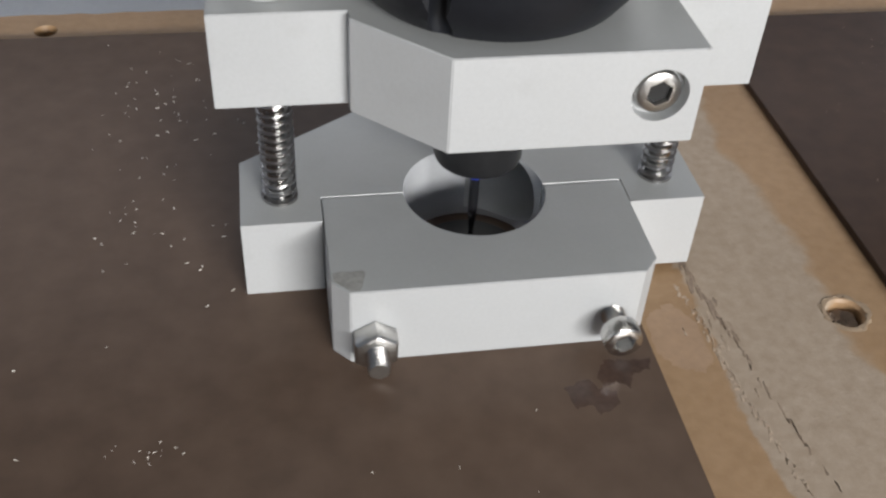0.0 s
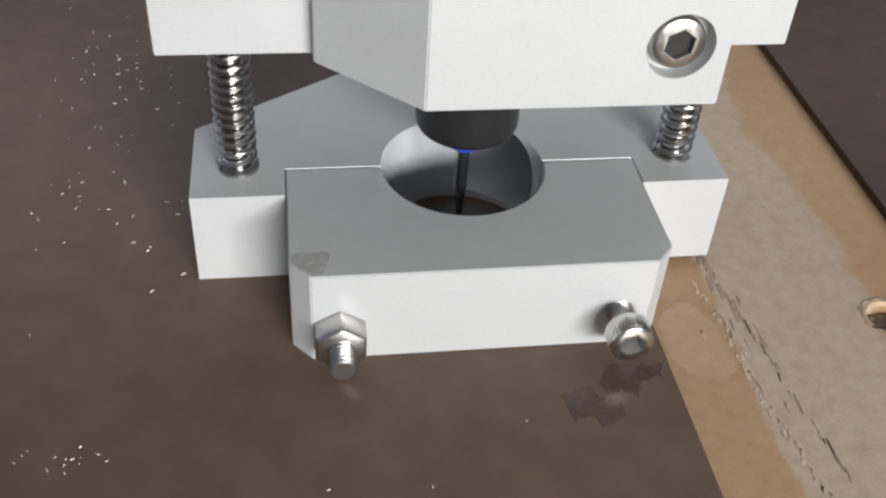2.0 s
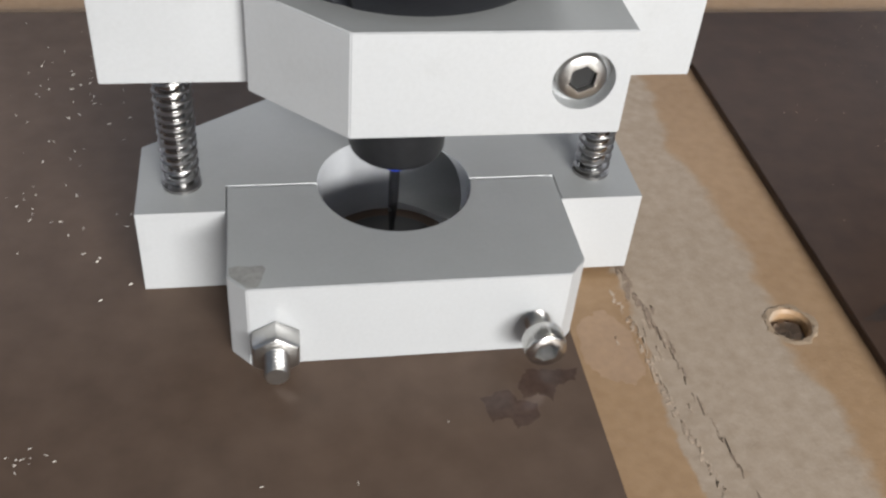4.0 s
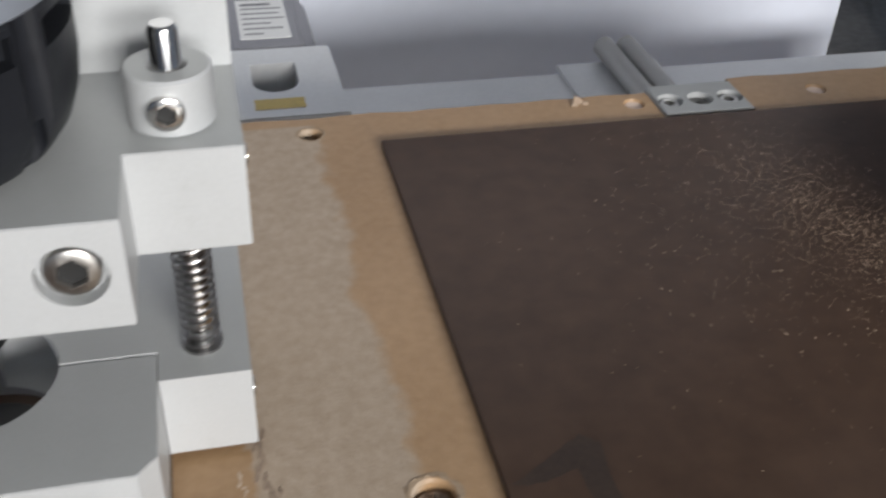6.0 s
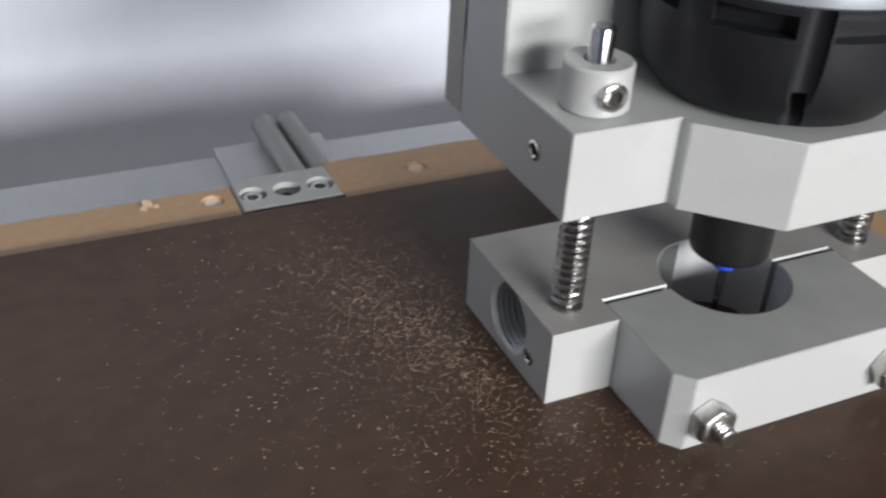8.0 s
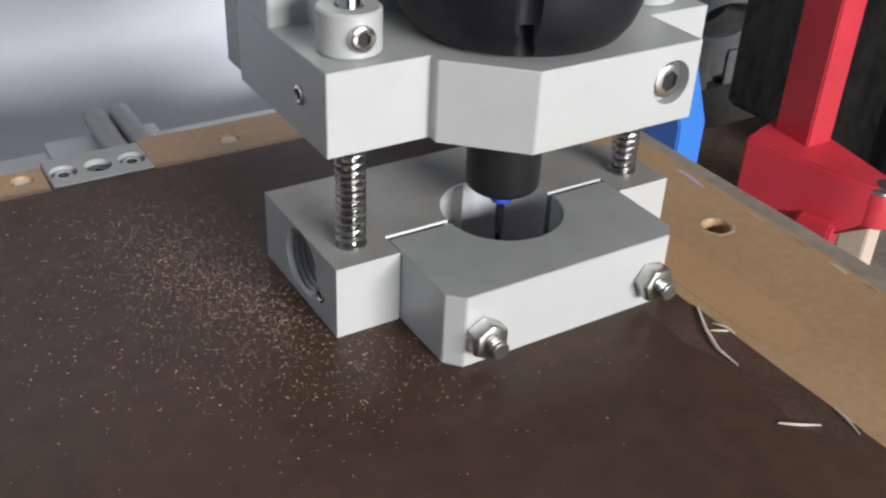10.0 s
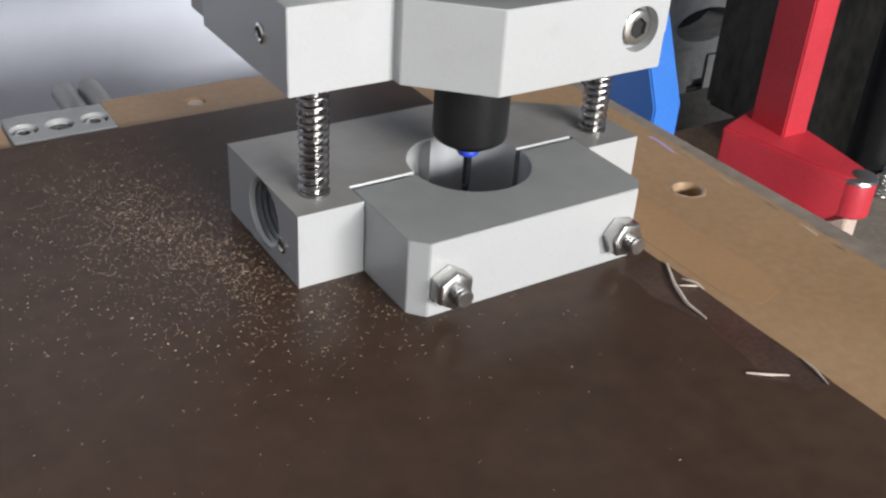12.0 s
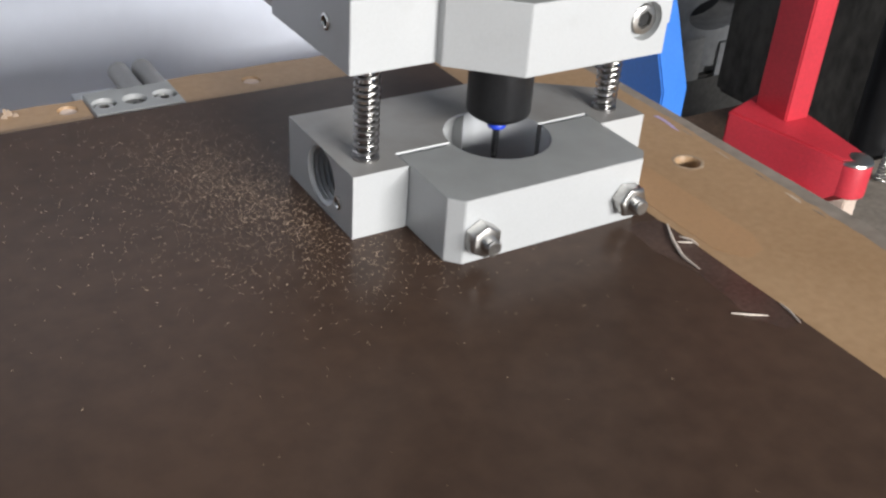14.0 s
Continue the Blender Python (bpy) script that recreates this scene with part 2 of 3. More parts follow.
def box(x0, x1, y0, y1, z0, z1, bevel=0.5, bm=None):
    b = bm or bmesh.new()
    r = bmesh.ops.create_cube(b, size=1)
    for v in r["verts"]:
        v.co = Vector(((x0 + x1) / 2 + v.co.x * (x1 - x0), (y0 + y1) / 2 + v.co.y * (y1 - y0), (z0 + z1) / 2 + v.co.z * (z1 - z0))) * MM
    return b if bm else finish(b, bevel)


def prism(outline, z0, z1, bevel=0.4, axis="z"):
    """Extrude a 2D outline. axis z: (x, y) outline; axis x: (y, z) outline; axis y: (x, z) outline."""
    b = bmesh.new()

    def at(p, h):
        if axis == "z":
            return Vector((p[0], p[1], h)) * MM
        if axis == "x":
            return Vector((h, p[0], p[1])) * MM
        return Vector((p[0], h, p[1])) * MM

    lo = [b.verts.new(at(p, z0)) for p in outline]
    hi = [b.verts.new(at(p, z1)) for p in outline]
    b.faces.new(lo)
    b.faces.new(hi)
    k = len(outline)
    for i in range(k):
        b.faces.new((lo[i], lo[(i + 1) % k], hi[(i + 1) % k], hi[i]))
    return finish(b, bevel)


def lathe(profile, centre=(0, 0, 0), direction="z", n=40, bm=None):
    """Turn a list of (radius, height) round an axis through centre."""
    b = bm or bmesh.new()
    c = Vector(centre)
    rings = []
    for r, h in profile:
        ring = []
        for i in range(n):
            a = 2 * math.pi * i / n
            u, v = r * math.cos(a), r * math.sin(a)
            d = {"z": Vector((u, v, h)), "y": Vector((u, h, v)), "x": Vector((h, u, v))}[direction]
            ring.append(b.verts.new((c + d) * MM))
        rings.append(ring)
    for p, q in zip(rings, rings[1:]):
        for i in range(n):
            b.faces.new((p[i], p[(i + 1) % n], q[(i + 1) % n], q[i]))
    for ring in (rings[0], rings[-1]):
        try:
            b.faces.new(ring)
        except ValueError:
            pass
    bmesh.ops.recalc_face_normals(b, faces=b.faces)
    return b


def sweep(points, radius, n=8, bm=None):
    """A round wire along a list of points."""
    b = bm or bmesh.new()
    pts = [Vector(p) for p in points]
    rings = []
    side = None
    for i, p in enumerate(pts):
        d = (pts[min(i + 1, len(pts) - 1)] - pts[max(i - 1, 0)]).normalized()
        if side is None:
            side = d.orthogonal().normalized()
        side = (side - d * side.dot(d)).normalized()
        up = d.cross(side)
        rr = radius(i / (len(pts) - 1)) if callable(radius) else radius
        rings.append([b.verts.new((p + side * rr * math.cos(2 * math.pi * k / n) + up * rr * math.sin(2 * math.pi * k / n)) * MM) for k in range(n)])
    for p, q in zip(rings, rings[1:]):
        for k in range(n):
            b.faces.new((p[k], p[(k + 1) % n], q[(k + 1) % n], q[k]))
    b.faces.new(rings[0])
    b.faces.new(rings[-1])
    bmesh.ops.recalc_face_normals(b, faces=b.faces)
    return b


def cut(bm, *cutters):
    """Take the cutter meshes away from bm."""
    def solid(x):
        me = bpy.data.meshes.new("solid")
        x.to_mesh(me)
        x.free()
        return new("solid", me)
    body = solid(bm)
    tools = [solid(c) for c in cutters]
    for t in tools:
        md = body.modifiers.new("cut", "BOOLEAN")
        md.operation, md.object, md.solver = "DIFFERENCE", t, "EXACT"
    bpy.context.view_layer.update()
    ev = body.evaluated_get(bpy.context.evaluated_depsgraph_get())
    out = bmesh.new()
    out.from_mesh(ev.to_mesh())
    ev.to_mesh_clear()
    for o in (body, *tools):
        me = o.data
        bpy.data.objects.remove(o)
        bpy.data.meshes.remove(me)
    return out


def arc(cx, cy, r, a0, a1, n=28):
    return [(cx + r * math.cos(radians(a0 + (a1 - a0) * i / n)), cy + r * math.sin(radians(a0 + (a1 - a0) * i / n))) for i in range(n + 1)]


def thing(name, at, label, category, group="", kind=""):
    e = new(name)
    e.empty_display_size = 0.02
    e.matrix_basis = pose(*at)
    return tagged(e, label, category, group, kind)


def hexnut(cx, y0, y1, cz, af=13.0, bore=3.6, turn=0):
    """A hexagon nut with its axis along y, chamfered corners and a bore."""
    b = bmesh.new()
    rc = af / 2 / math.cos(math.pi / 6)
    n = 6
    rings = []
    for y, s in ((y0, 1.0), (y1 + 1.0, 1.0), (y1, 0.90)):
        rings.append([b.verts.new(Vector((cx + rc * s * math.cos(2 * math.pi * k / n + turn), y, cz + rc * s * math.sin(2 * math.pi * k / n + turn))) * MM) for k in range(n)])
    for p, q in zip(rings, rings[1:]):
        for k in range(n):
            b.faces.new((p[k], p[(k + 1) % n], q[(k + 1) % n], q[k]))
    b.faces.new(rings[0])
    b.faces.new(rings[-1])
    return finish(b, 0.25, 1, 20)


def threaded(cx, y0, y1, cz, r=3.9, pitch=1.25):
    """A threaded rod end along y, ridged, with a chamfered tip at y1."""
    prof = []
    n = max(2, int(abs(y1 - y0) / pitch))
    s = 1 if y1 > y0 else -1
    for i in range(n):
        prof += [(r, y0 + s * pitch * i), (r * 0.78, y0 + s * pitch * (i + 0.5))]
    prof += [(r * 0.97, y1 - s * 0.5), (r * 0.82, y1)]
    return lathe(prof, (cx, 0, cz), "y", 20)


def socket_screw(cx, y0, y1, cz, r):
    """A cap screw's head along y, with a hexagon socket facing y1."""
    s = 1 if y1 > y0 else -1
    b = lathe([(r, y0), (r, y1 - s * 0.9), (r * 0.97, y1 - s * 0.45), (r - 0.9, y1)], (cx, 0, cz), "y", 32)
    hx = [(cx + r * 0.6 * math.cos(math.pi * k / 3 + 0.4), cz + r * 0.6 * math.sin(math.pi * k / 3 + 0.4)) for k in range(6)]
    return cut(b, prism(hx, y1 - s * 2.4, y1 + s * 2, 0, "y"))


def cap_screw(name, cx, y0, y1, cz, r, material, parent, label):
    """A cap screw with a dark plate as a part, painting the shade in its hexagon socket."""
    ob = part(name, socket_screw(cx, y0, y1, cz, r), material, parent, label)
    s = 1 if y1 > y0 else -1
    hx = [(cx + r * 0.58 * math.cos(math.pi * k / 3 + 0.4), cz + r * 0.58 * math.sin(math.pi * k / 3 + 0.4)) for k in range(6)]
    part("socket", prism(hx, y1 - s * 2.35, y1 - s * 1.5, 0, "y"), HOLE, ob, "dark plate painting the shade in the hexagon socket")
    return ob


# ---- the spindle head ----
CX, CDY, H, YS, AR, YA = 49.1, 5.7, 28.4, 44.4, 74.4, 33.3
ZB, ZT, KX, YK, UX, YU, UR = 72.0, 100.5, 77.7, 31.3, -17.4, 4.7, 50.0
BORE = 22.9


def polish(ob, slip=0.0):
    """Give the machined bore its own brighter, smoother finish."""
    ob.data.materials.append(POLISHED)
    for p in ob.data.polygons:
        c = p.center / MM
        d = Vector((c.x, c.y - YS + slip))
        if abs(p.normal.z) < 0.2 and d.length < BORE + 0.2 and d.dot(Vector((p.normal.x, p.normal.y))) < -0.5 * d.length:
            p.material_index = 1


def head(x, y, port, label, loose_nut, slip, drop):
    """A spring-loaded pressure foot below a spindle clamp; port: -1 or 1, the side with the threaded dust port; drop: how far the collet nut hangs down."""
    th = thing("spindle_head", (x, y, 0.0), label, "machine head", "spindle heads of the machine")
    s = port
    # rear block of the foot
    gap = 0.8
    ys = YS + gap
    a0 = math.degrees(math.asin(gap / BORE))
    inner = [(-BORE * math.cos(radians(a0)), ys)] + arc(0, YS, BORE, 180 - a0, a0, 40)[1:-1] + [(BORE * math.cos(radians(a0)), ys)]
    right = [(CX + 0.3, ys), (CX + 0.3, YA), (AR, YA)]
    far_port = [(AR, 95.0), (-31.0, 95.0), (-AR, 65.7)]
    outline = [(-AR, YA), (-CX - 0.3, YA), (-CX - 0.3, ys)] + inner + right + far_port
    if s < 0:
        outline = [(-px, py) for px, py in reversed(outline)]
    blk = prism(outline, 0, H, 0.0)
    pc = lathe([(13.1, 2 * s), (13.1, 100 * s)], (0, 62.5, 15.2), "x", 40)
    blk = cut(blk, pc)
    fb = part("foot_block", blk, ALU if loose_nut else ALU_DUST_SHADE, th)
    polish(fb)
    lip = 0.7
    for x0, x1 in ((-CX + 0.2, -BORE - 0.2), (BORE + 0.2, CX - 0.2)):
        part("edge_chamfer", prism([(ys + 0.02, H - lip * 1.2), (ys - lip * 0.75, H - lip * 1.2), (ys + 0.02, H + 0.02)], x0, x1, 0, "x"), ALU, fb, "bright machined chamfer along the split")
    ridges = []
    for i in range(13):
        h = s * (AR - 0.6 - i * 2.2)
        ridges += [(13.05, h), (11.7, h - s * 1.1)]
    b = bmesh.new()
    b = lathe(ridges, (0, 62.5, 15.2), "x", 40)
    bmesh.ops.delete(b, geom=[f for f in b.faces if len(f.verts) > 4], context="FACES")
    part("port_thread", b, ALU, fb, "threaded dust port in the foot's side")
    b = lathe([(3.0, 0), (3.0, s * 0.6), (2.2, s * 0.9), (1.6, s * 0.4), (1.6, -s * 1.0)], (s * AR, 46.2, 10.6), "x", 20)
    part("set_screw", b, STEEL, fb, "small steel set screw")
    # front clamp half
    cl = [(-44, 0), (44, 0), (CX, CDY), (CX, YS)] + arc(0, YS, BORE, 0, -180, 40) + [(-CX, YS), (-CX, CDY)]
    cl = [(px, py - slip) for px, py in cl]
    clamp = part("foot_clamp", prism(cl, 0, H + 0.15, 0.28), ALU if loose_nut else ALU_SHADED_TOP, th)
    polish(clamp, slip)
    if loose_nut:
        part("smudge", prism([(-43.7, 0.9), (-48.3, 5.7), (-48.5, 9.0), (-46.0, 9.6), (-43.0, 9.2), (-39.6, 9.5), (-38.8, 8.0), (-39.6, 5.2), (-40.2, 2.6), (-41.0, 0.9)], H + 0.155, H + 0.18, 0), SMUDGE, clamp, "grey grime on the corner")
    for i, cx in enumerate((-37.0, 37.0)):
        if loose_nut and i == 1:
            cx, cz = cx - 0.8, 11.8
            part("clamp_bolt", threaded(cx, 1, -7.6, cz, 3.6, 1.2), ZINC, clamp, "zinc-plated threaded bolt end", 12)
            head_ = part("screw_head", socket_screw(cx, -6.8, -13.0, cz, 5.7), STEEL, clamp, "bright cap screw head with a hexagon socket")
            ribs = bmesh.new()
            for k in range(36):
                a = 2 * math.pi * k / 36
                lathe([(0.2, -11.6), (0.24, -11.3), (0.24, -7.4), (0.2, -7.1)], (cx + 5.72 * math.cos(a), 0, cz + 5.72 * math.sin(a)), "y", 5, ribs)
            part("knurl", ribs, STEEL, head_, "fine knurling round the screw head")
            continue
        tip, cz, thick = (-13.6, 9.6, -6.8) if loose_nut else (-11.8, 12.0, -6.6)
        part("clamp_bolt", threaded(cx, 1 - slip, tip - slip, cz, 3.5, 1.3), ZINC, clamp, "zinc-plated threaded bolt end", 12)
        part("hex_nut", hexnut(cx, -0.1 - slip, thick - slip, cz, 12.8, turn=0.5 + 0.4 * i), ZINC, clamp, "zinc-plated hexagon nut")
    # guide rods, springs, collars
    for sx in (-1, 1):
        rx, ry = 61.8 * sx, 47.2
        rod = part("guide_rod", lathe([(3.6, 5), (3.6, 124.0), (2.8, 125.2)], (rx, ry, 0), "z", 24), ROD, th, "polished steel guide rod")
        turns, per = 14, 18
        pts = []
        for k in range(turns * per + 1):
            f = k / (turns * per)
            a = 2 * math.pi * f * turns + sx
            g = f + 0.02 * math.sin(2 * math.pi * f)
            pts.append((rx + 5.0 * math.cos(a), ry + 5.0 * math.sin(a), H + 0.7 + (ZB - H - 1.2) * g))
        sp = sweep(pts, 0.5, 8)
        lathe([(4.4, H + 0.05), (5.7, H + 0.05), (5.7, H + 1.0), (4.4, H + 1.0)], (rx, ry, 0), "z", 28, sp)
        part("spring", sp, SPRING, rod, "coiled steel compression spring")
        co = lathe([(4.4, ZT + 0.1), (9.9, ZT + 0.1), (10.5, ZT + 0.7), (10.5, 114.3), (9.8, 115.0), (4.9, 115.0), (4.4, 114.2), (4.4, 110)], (rx, ry, 0), "z", 40)
        part("shaft_collar", co, ALU, th, "round aluminium shaft collar")
        cap_screw("collar_screw", rx - 1.0, ry - 9.0, ry - 12.2, 107.6, 4.4, STEEL, th, "chromed socket screw in the collar")
    # upper mount
    up = [(-KX, YK), (-41.0, YK), (-41.0, 27.0), (UX, YU), (UR, YU), (UR, YK), (KX, YK), (KX, 103.0), (-KX, 103.0)]
    ub = prism(up, ZB, ZT, 0.28)
    ub = cut(ub, lathe([(7.9, -10), (7.9, 9.2)], (38.5, 0, 87.0), "y", 40))
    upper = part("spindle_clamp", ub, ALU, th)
    cap_screw("clamp_screw", 38.5, 9.1, 5.6, 87.0, 6.2, ZINC, upper, "steel socket cap screw in a counterbore")
    for sx in (-1, 1):
        b = lathe([(3.3, 0), (3.3, sx * 0.7), (2.4, sx * 1.0), (1.8, sx * 0.4), (1.8, -sx * 1.0)], (sx * KX, 50.7, 86.5), "x", 20)
        part("set_screw", b, STEEL, upper, "small steel set screw")
    bp = box(-KX + 0.2, KX - 0.2, 75.0, 102.8, ZT - 1, 330, 0.5)
    part("back_plate", bp, ALU, th)
    part("slide_plate", prism([(-KX + 1.5, 106), (KX - 1.5, 106), (KX - 1.5, 120), (-KX + 1.5, 120)], 73.0, 330, 0.8), ALU_DARK, th)
    part("slide_spacer", box(-52, 52, 102.9, 105.9, 82, 330, 0.3), ALU_DARK, th)
    # spindle
    prof = [(28, ZT + 0.1), (32, ZT + 0.6), (36.5, ZT + 2.2), (40.0, ZT + 7), (42.2, ZT + 13), (43.3, ZT + 21), (43.4, ZT + 37.5), (42.8, ZT + 38.2), (30, ZT + 38.2)]
    sp = lathe(prof, (0, YS, 0), "z", 72)
    tools = []
    for k in range(4):
        a = radians(-121 + 90 * k)
        c, d = math.cos(a), math.sin(a)
        tools.append(lathe([(4.6, ZT + 9), (4.6, ZT + 80)], (44.8 * c, YS + 44.8 * d, 0), "z", 20))
        tools.append(lathe([(3.3, ZT - 2), (3.3, ZT + 14)], (38.5 * c, YS + 38.5 * d, 0), "z", 16))
        for turn in (-22, 22):
            m = Matrix.Translation((0, YS * MM, 0)) @ Matrix.Rotation(a + radians(turn), 4, "Z")
            slot = box(37.5, 50, -11.5, 11.5, ZT + 29.5, ZT + 36, 0)
            bmesh.ops.transform(slot, matrix=m, verts=slot.verts)
            tools.append(slot)
    spindle = part("spindle", cut(sp, *tools), BLACK, th, "black spindle cap with grooves, slots and screw recesses", 28)
    upb = lathe([(31, ZT + 38.3), (42.6, ZT + 38.3), (43.3, ZT + 39), (42.9, ZT + 46), (38, ZT + 53), (35, ZT + 54), (35, 330)], (0, YS, 0), "z", 72)
    part("spindle_body", upb, CAPGREY, spindle, "blue-grey anodised spindle housing")
    nut = lathe([(10, ZB + 3), (13.9, ZB + 3), (13.9, 45.6 - drop), (13.4, 44.2 - drop), (12.0, 43.0 - drop), (9.4, 42.2 - drop), (8.4, 41.6 - drop), (7.9, 40.6 - drop), (2, 40.6 - drop)], (0, YS, 0), "z", 48)
    part("collet_nut", nut, BLACKMETAL, spindle, "black collet nut", 25)
    bit = part("engraving_bit", lathe([(1.6, 45), (1.6, 22), (1.5, 20), (0.3, 4.0), (0.1, 1.0)], (0, YS, 0), "z", 20), CARBIDE, th, "slim conical engraving bit")
    part("depth_ring", lathe([(1.6, 36.6), (3.8, 36.6), (4.0, 36.9), (4.0, 38.3), (3.8, 38.6), (1.6, 38.6)], (0, YS, -drop), "z", 28), BLUERING, bit, "blue plastic depth ring")
    return th


head(0.0, 0.0, 1, "satin aluminium spindle head with one clamp nut backed off", True, 0.0, 1.5)
# black disc added on the board to make the bore's bottom dark
tagged(part("black_disc", lathe([(2, 0.05), (18.6, 0.05), (18.8, 0.3), (18.4, 0.6), (2, 0.6)], (0, YS, 0), "z", 40), ENAMEL), "thin black disc added under the engraving bit to darken the bore's bottom", "pad")
head(0.4118, 0.015, -1, "satin aluminium spindle head on springs beside a heap of wood dust", False, 1.9, 5.0)

# the beam that carries both heads, hung from the ceiling
gantry = thing("gantry_beam", (0.0, 0.0, 0.0), "plain aluminium cross beam that carries both spindle heads", "gantry")
part("beam", box(-700, 640, 120.2, 200, 215, 330, 1.0), ALU_DARK, gantry)
for hx in (-640, 560):
    part("hanger", box(hx, hx + 60, 130, 190, 330.1, 2399, 1.0), ALU_DARK, gantry, "square hanger post")

# ---- the bed ----
BX0, BX1 = -700.0, 545.0
XL, XR0, XR1 = 49.5, 141.0, 465.0
rnd = random.Random(4)


def rough_slab():
    """The fibreboard bed with a slightly chipped back and right edge and its screw holes."""
    out = [(BX0, -900), (BX1, -900)]
    y = -880
    while y < 240:
        out.append((BX1 + rnd.uniform(-1.1, 0.5) + (2.5 * math.sin(y * 0.013)), y))
        y += rnd.uniform(4, 13)
    x = BX1 - 2
    while x > 322:
        out.append((x, 240 + rnd.uniform(-1.2, 0.6)))
        x -= rnd.uniform(6, 16)
    out += [(323.2, 239), (323.2, 204), (276.8, 204), (276.8, 231)]
    x = 268
    while x > BX0:
        out.append((x, 231 + rnd.uniform(-1.0, 0.8)))
        x -= rnd.uniform(6, 18)
    out.append((BX0, 231))
    b = prism(out, -21, -3, 0.0)
    holes = []
    for hx, hy, r in ((121, 6, 6.0), (520, 47, 5.6), (267, 221, 4.6), (364, 222, 4.6), (112, 216, 4.6), (-160, 216, 4.6)):
        holes.append(lathe([(r, -14.0), (r, -4.2), (r * 1.22, -2.0)], (hx, hy, 0), "z", 28))
    return cut(b, *holes)


bed = tagged(part("machine_bed", rough_slab(), MDF, None, "", 30), "tan fibreboard machine bed with countersunk screw holes and torn glue marks", "machine bed")
for hx, hy in ((267, 221), (364, 222)):
    part("plug", lathe([(4.5, -14), (4.5, -5.0), (3.9, -4.3), (1.0, -4.6)], (hx + 0.4, hy + 0.8, 0), "z", 20), PLUG, bed, "pale plug in the hole")
for hx, hy, r in ((121, 6, 6.0), (520, 47, 5.6), (112, 216, 4.6)):
    b = lathe([(r * 1.15, -3.02), (r * 1.18, -2.9), (r * 1.26, -2.86), (r * 1.38, -3.02)], (hx, hy, 0), "z", 26)
    bmesh.ops.delete(b, geom=[f for f in b.faces if len(f.verts) > 4], context="FACES")
    for v in b.verts:
        f = 1 + rnd.uniform(-0.07, 0.12)
        v.co.x, v.co.y = hx * MM + (v.co.x - hx * MM) * f, hy * MM + (v.co.y - hy * MM) * f
        v.co.z += rnd.uniform(0, 0.12) * MM
    part("torn_rim", b, RIM, bed, "pale torn rim of the screw hole", 10)
for hx, hy in ((121, 6), (520, 47)):
    part("bed_screw", lathe([(4.4, -13.9), (4.4, -11.6), (3.4, -10.6), (1.8, -10.6), (1.6, -12.5)], (hx, hy, 0), "z", 20), ZINC, bed, "sunken steel screw head")


def board(x0, x1, y0, y1, material, label):
    b = box(x0, x1, y0, y1, -3.0 + 0.02, 0.0, 0.25)
    return tagged(part("backing_board", b, material), label, "board", "brown backing boards on the bed")


board(BX0 + 10, XL, -880, 205, BOARD, "smooth brown phenolic backing board lying on the machine bed")
board(XR0, XR1, -880, 201, BOARD_RED, "smooth brown phenolic backing board with dust and tape residue")



def bed_mark(name, pts, material, label, z0=-2.996, z1=-2.9, jag=0.6, step=5):
    """A thin mark on the bed with an uneven outline."""
    out = []
    for i, p in enumerate(pts):
        q = pts[(i + 1) % len(pts)]
        for k in range(step):
            f = k / step
            out.append((p[0] + (q[0] - p[0]) * f + rnd.uniform(-jag, jag), p[1] + (q[1] - p[1]) * f + rnd.uniform(-jag, jag)))
    return part(name, prism(out, z0, z1, 0.0), material, bed, label)


bed_mark("worn_patch", [(474, 90), (497, 92), (499, -17), (493, -29), (482, -31), (474, -20)], WORN, "darker rubbed patch on the bed", jag=0.3)
bed_mark("worn_patch", [(56, 200), (68, 200), (71, 168), (67, 150), (58, 152)], WORN, "darker rubbed patch on the bed")
bed_mark("glue_smear", [(53, 11), (63, 17), (69, 7), (69, -10), (64, -14), (56, -11), (52, -4)], SMEAR, "pale translucent glue smear", -2.998, -2.97, 0.7, 8)
CRACK = ((74.5, 40), (75, 23), (77, 14), (79, 2), (79.5, -8), (80, -19), (82.5, -34), (85, -48), (88, -70))
RIMLINE = ((68, 25), (70.5, 10), (71, -7), (73, -27), (75, -38), (76.5, -50), (79, -72))


def along(path, f):
    """The point at the share f of a broken line."""
    k = min(int(f * (len(path) - 1)), len(path) - 2)
    g = f * (len(path) - 1) - k
    return path[k][0] + (path[k + 1][0] - path[k][0]) * g, path[k][1] + (path[k + 1][1] - path[k][1]) * g


def torn_flake(fx, fy, a, l, material, name):
    bed_mark(name, [(fx - a, fy - l), (fx + a * 0.4, fy - l * 0.7), (fx + a, fy + l * 0.3), (fx - a * 0.2, fy + l)], material, "", -3.0 + 0.004, -2.9 + rnd.uniform(-0.06, 0.12), 0.3, 4)


for k in range(70):
    f = ((k + rnd.random()) / 70) ** 1.5
    fx, fy = along(CRACK, f)
    wide = 1.0 if f < 0.42 else 0.4
    if f > 0.42 and rnd.random() < 0.5:
        continue
    torn_flake(fx + rnd.gauss(0, 0.9) * wide, fy, rnd.uniform(0.25, 0.9) * wide, rnd.uniform(1.0, 4.0), SPLIT, "torn_flake")
for k in range(60):
    fx, fy = along(RIMLINE, (k + rnd.random()) / 60)
    torn_flake(fx + rnd.uniform(-0.9, 0.9), fy, rnd.uniform(0.2, 0.7), rnd.uniform(0.4, 1.6), PALE, "pale_fibre")
for k in range(18):
    torn_flake(rnd.gauss(74, 3), rnd.gauss(-2, 8), rnd.uniform(0.2, 0.5), rnd.uniform(1.0, 3.0), PALE, "pale_fibre")
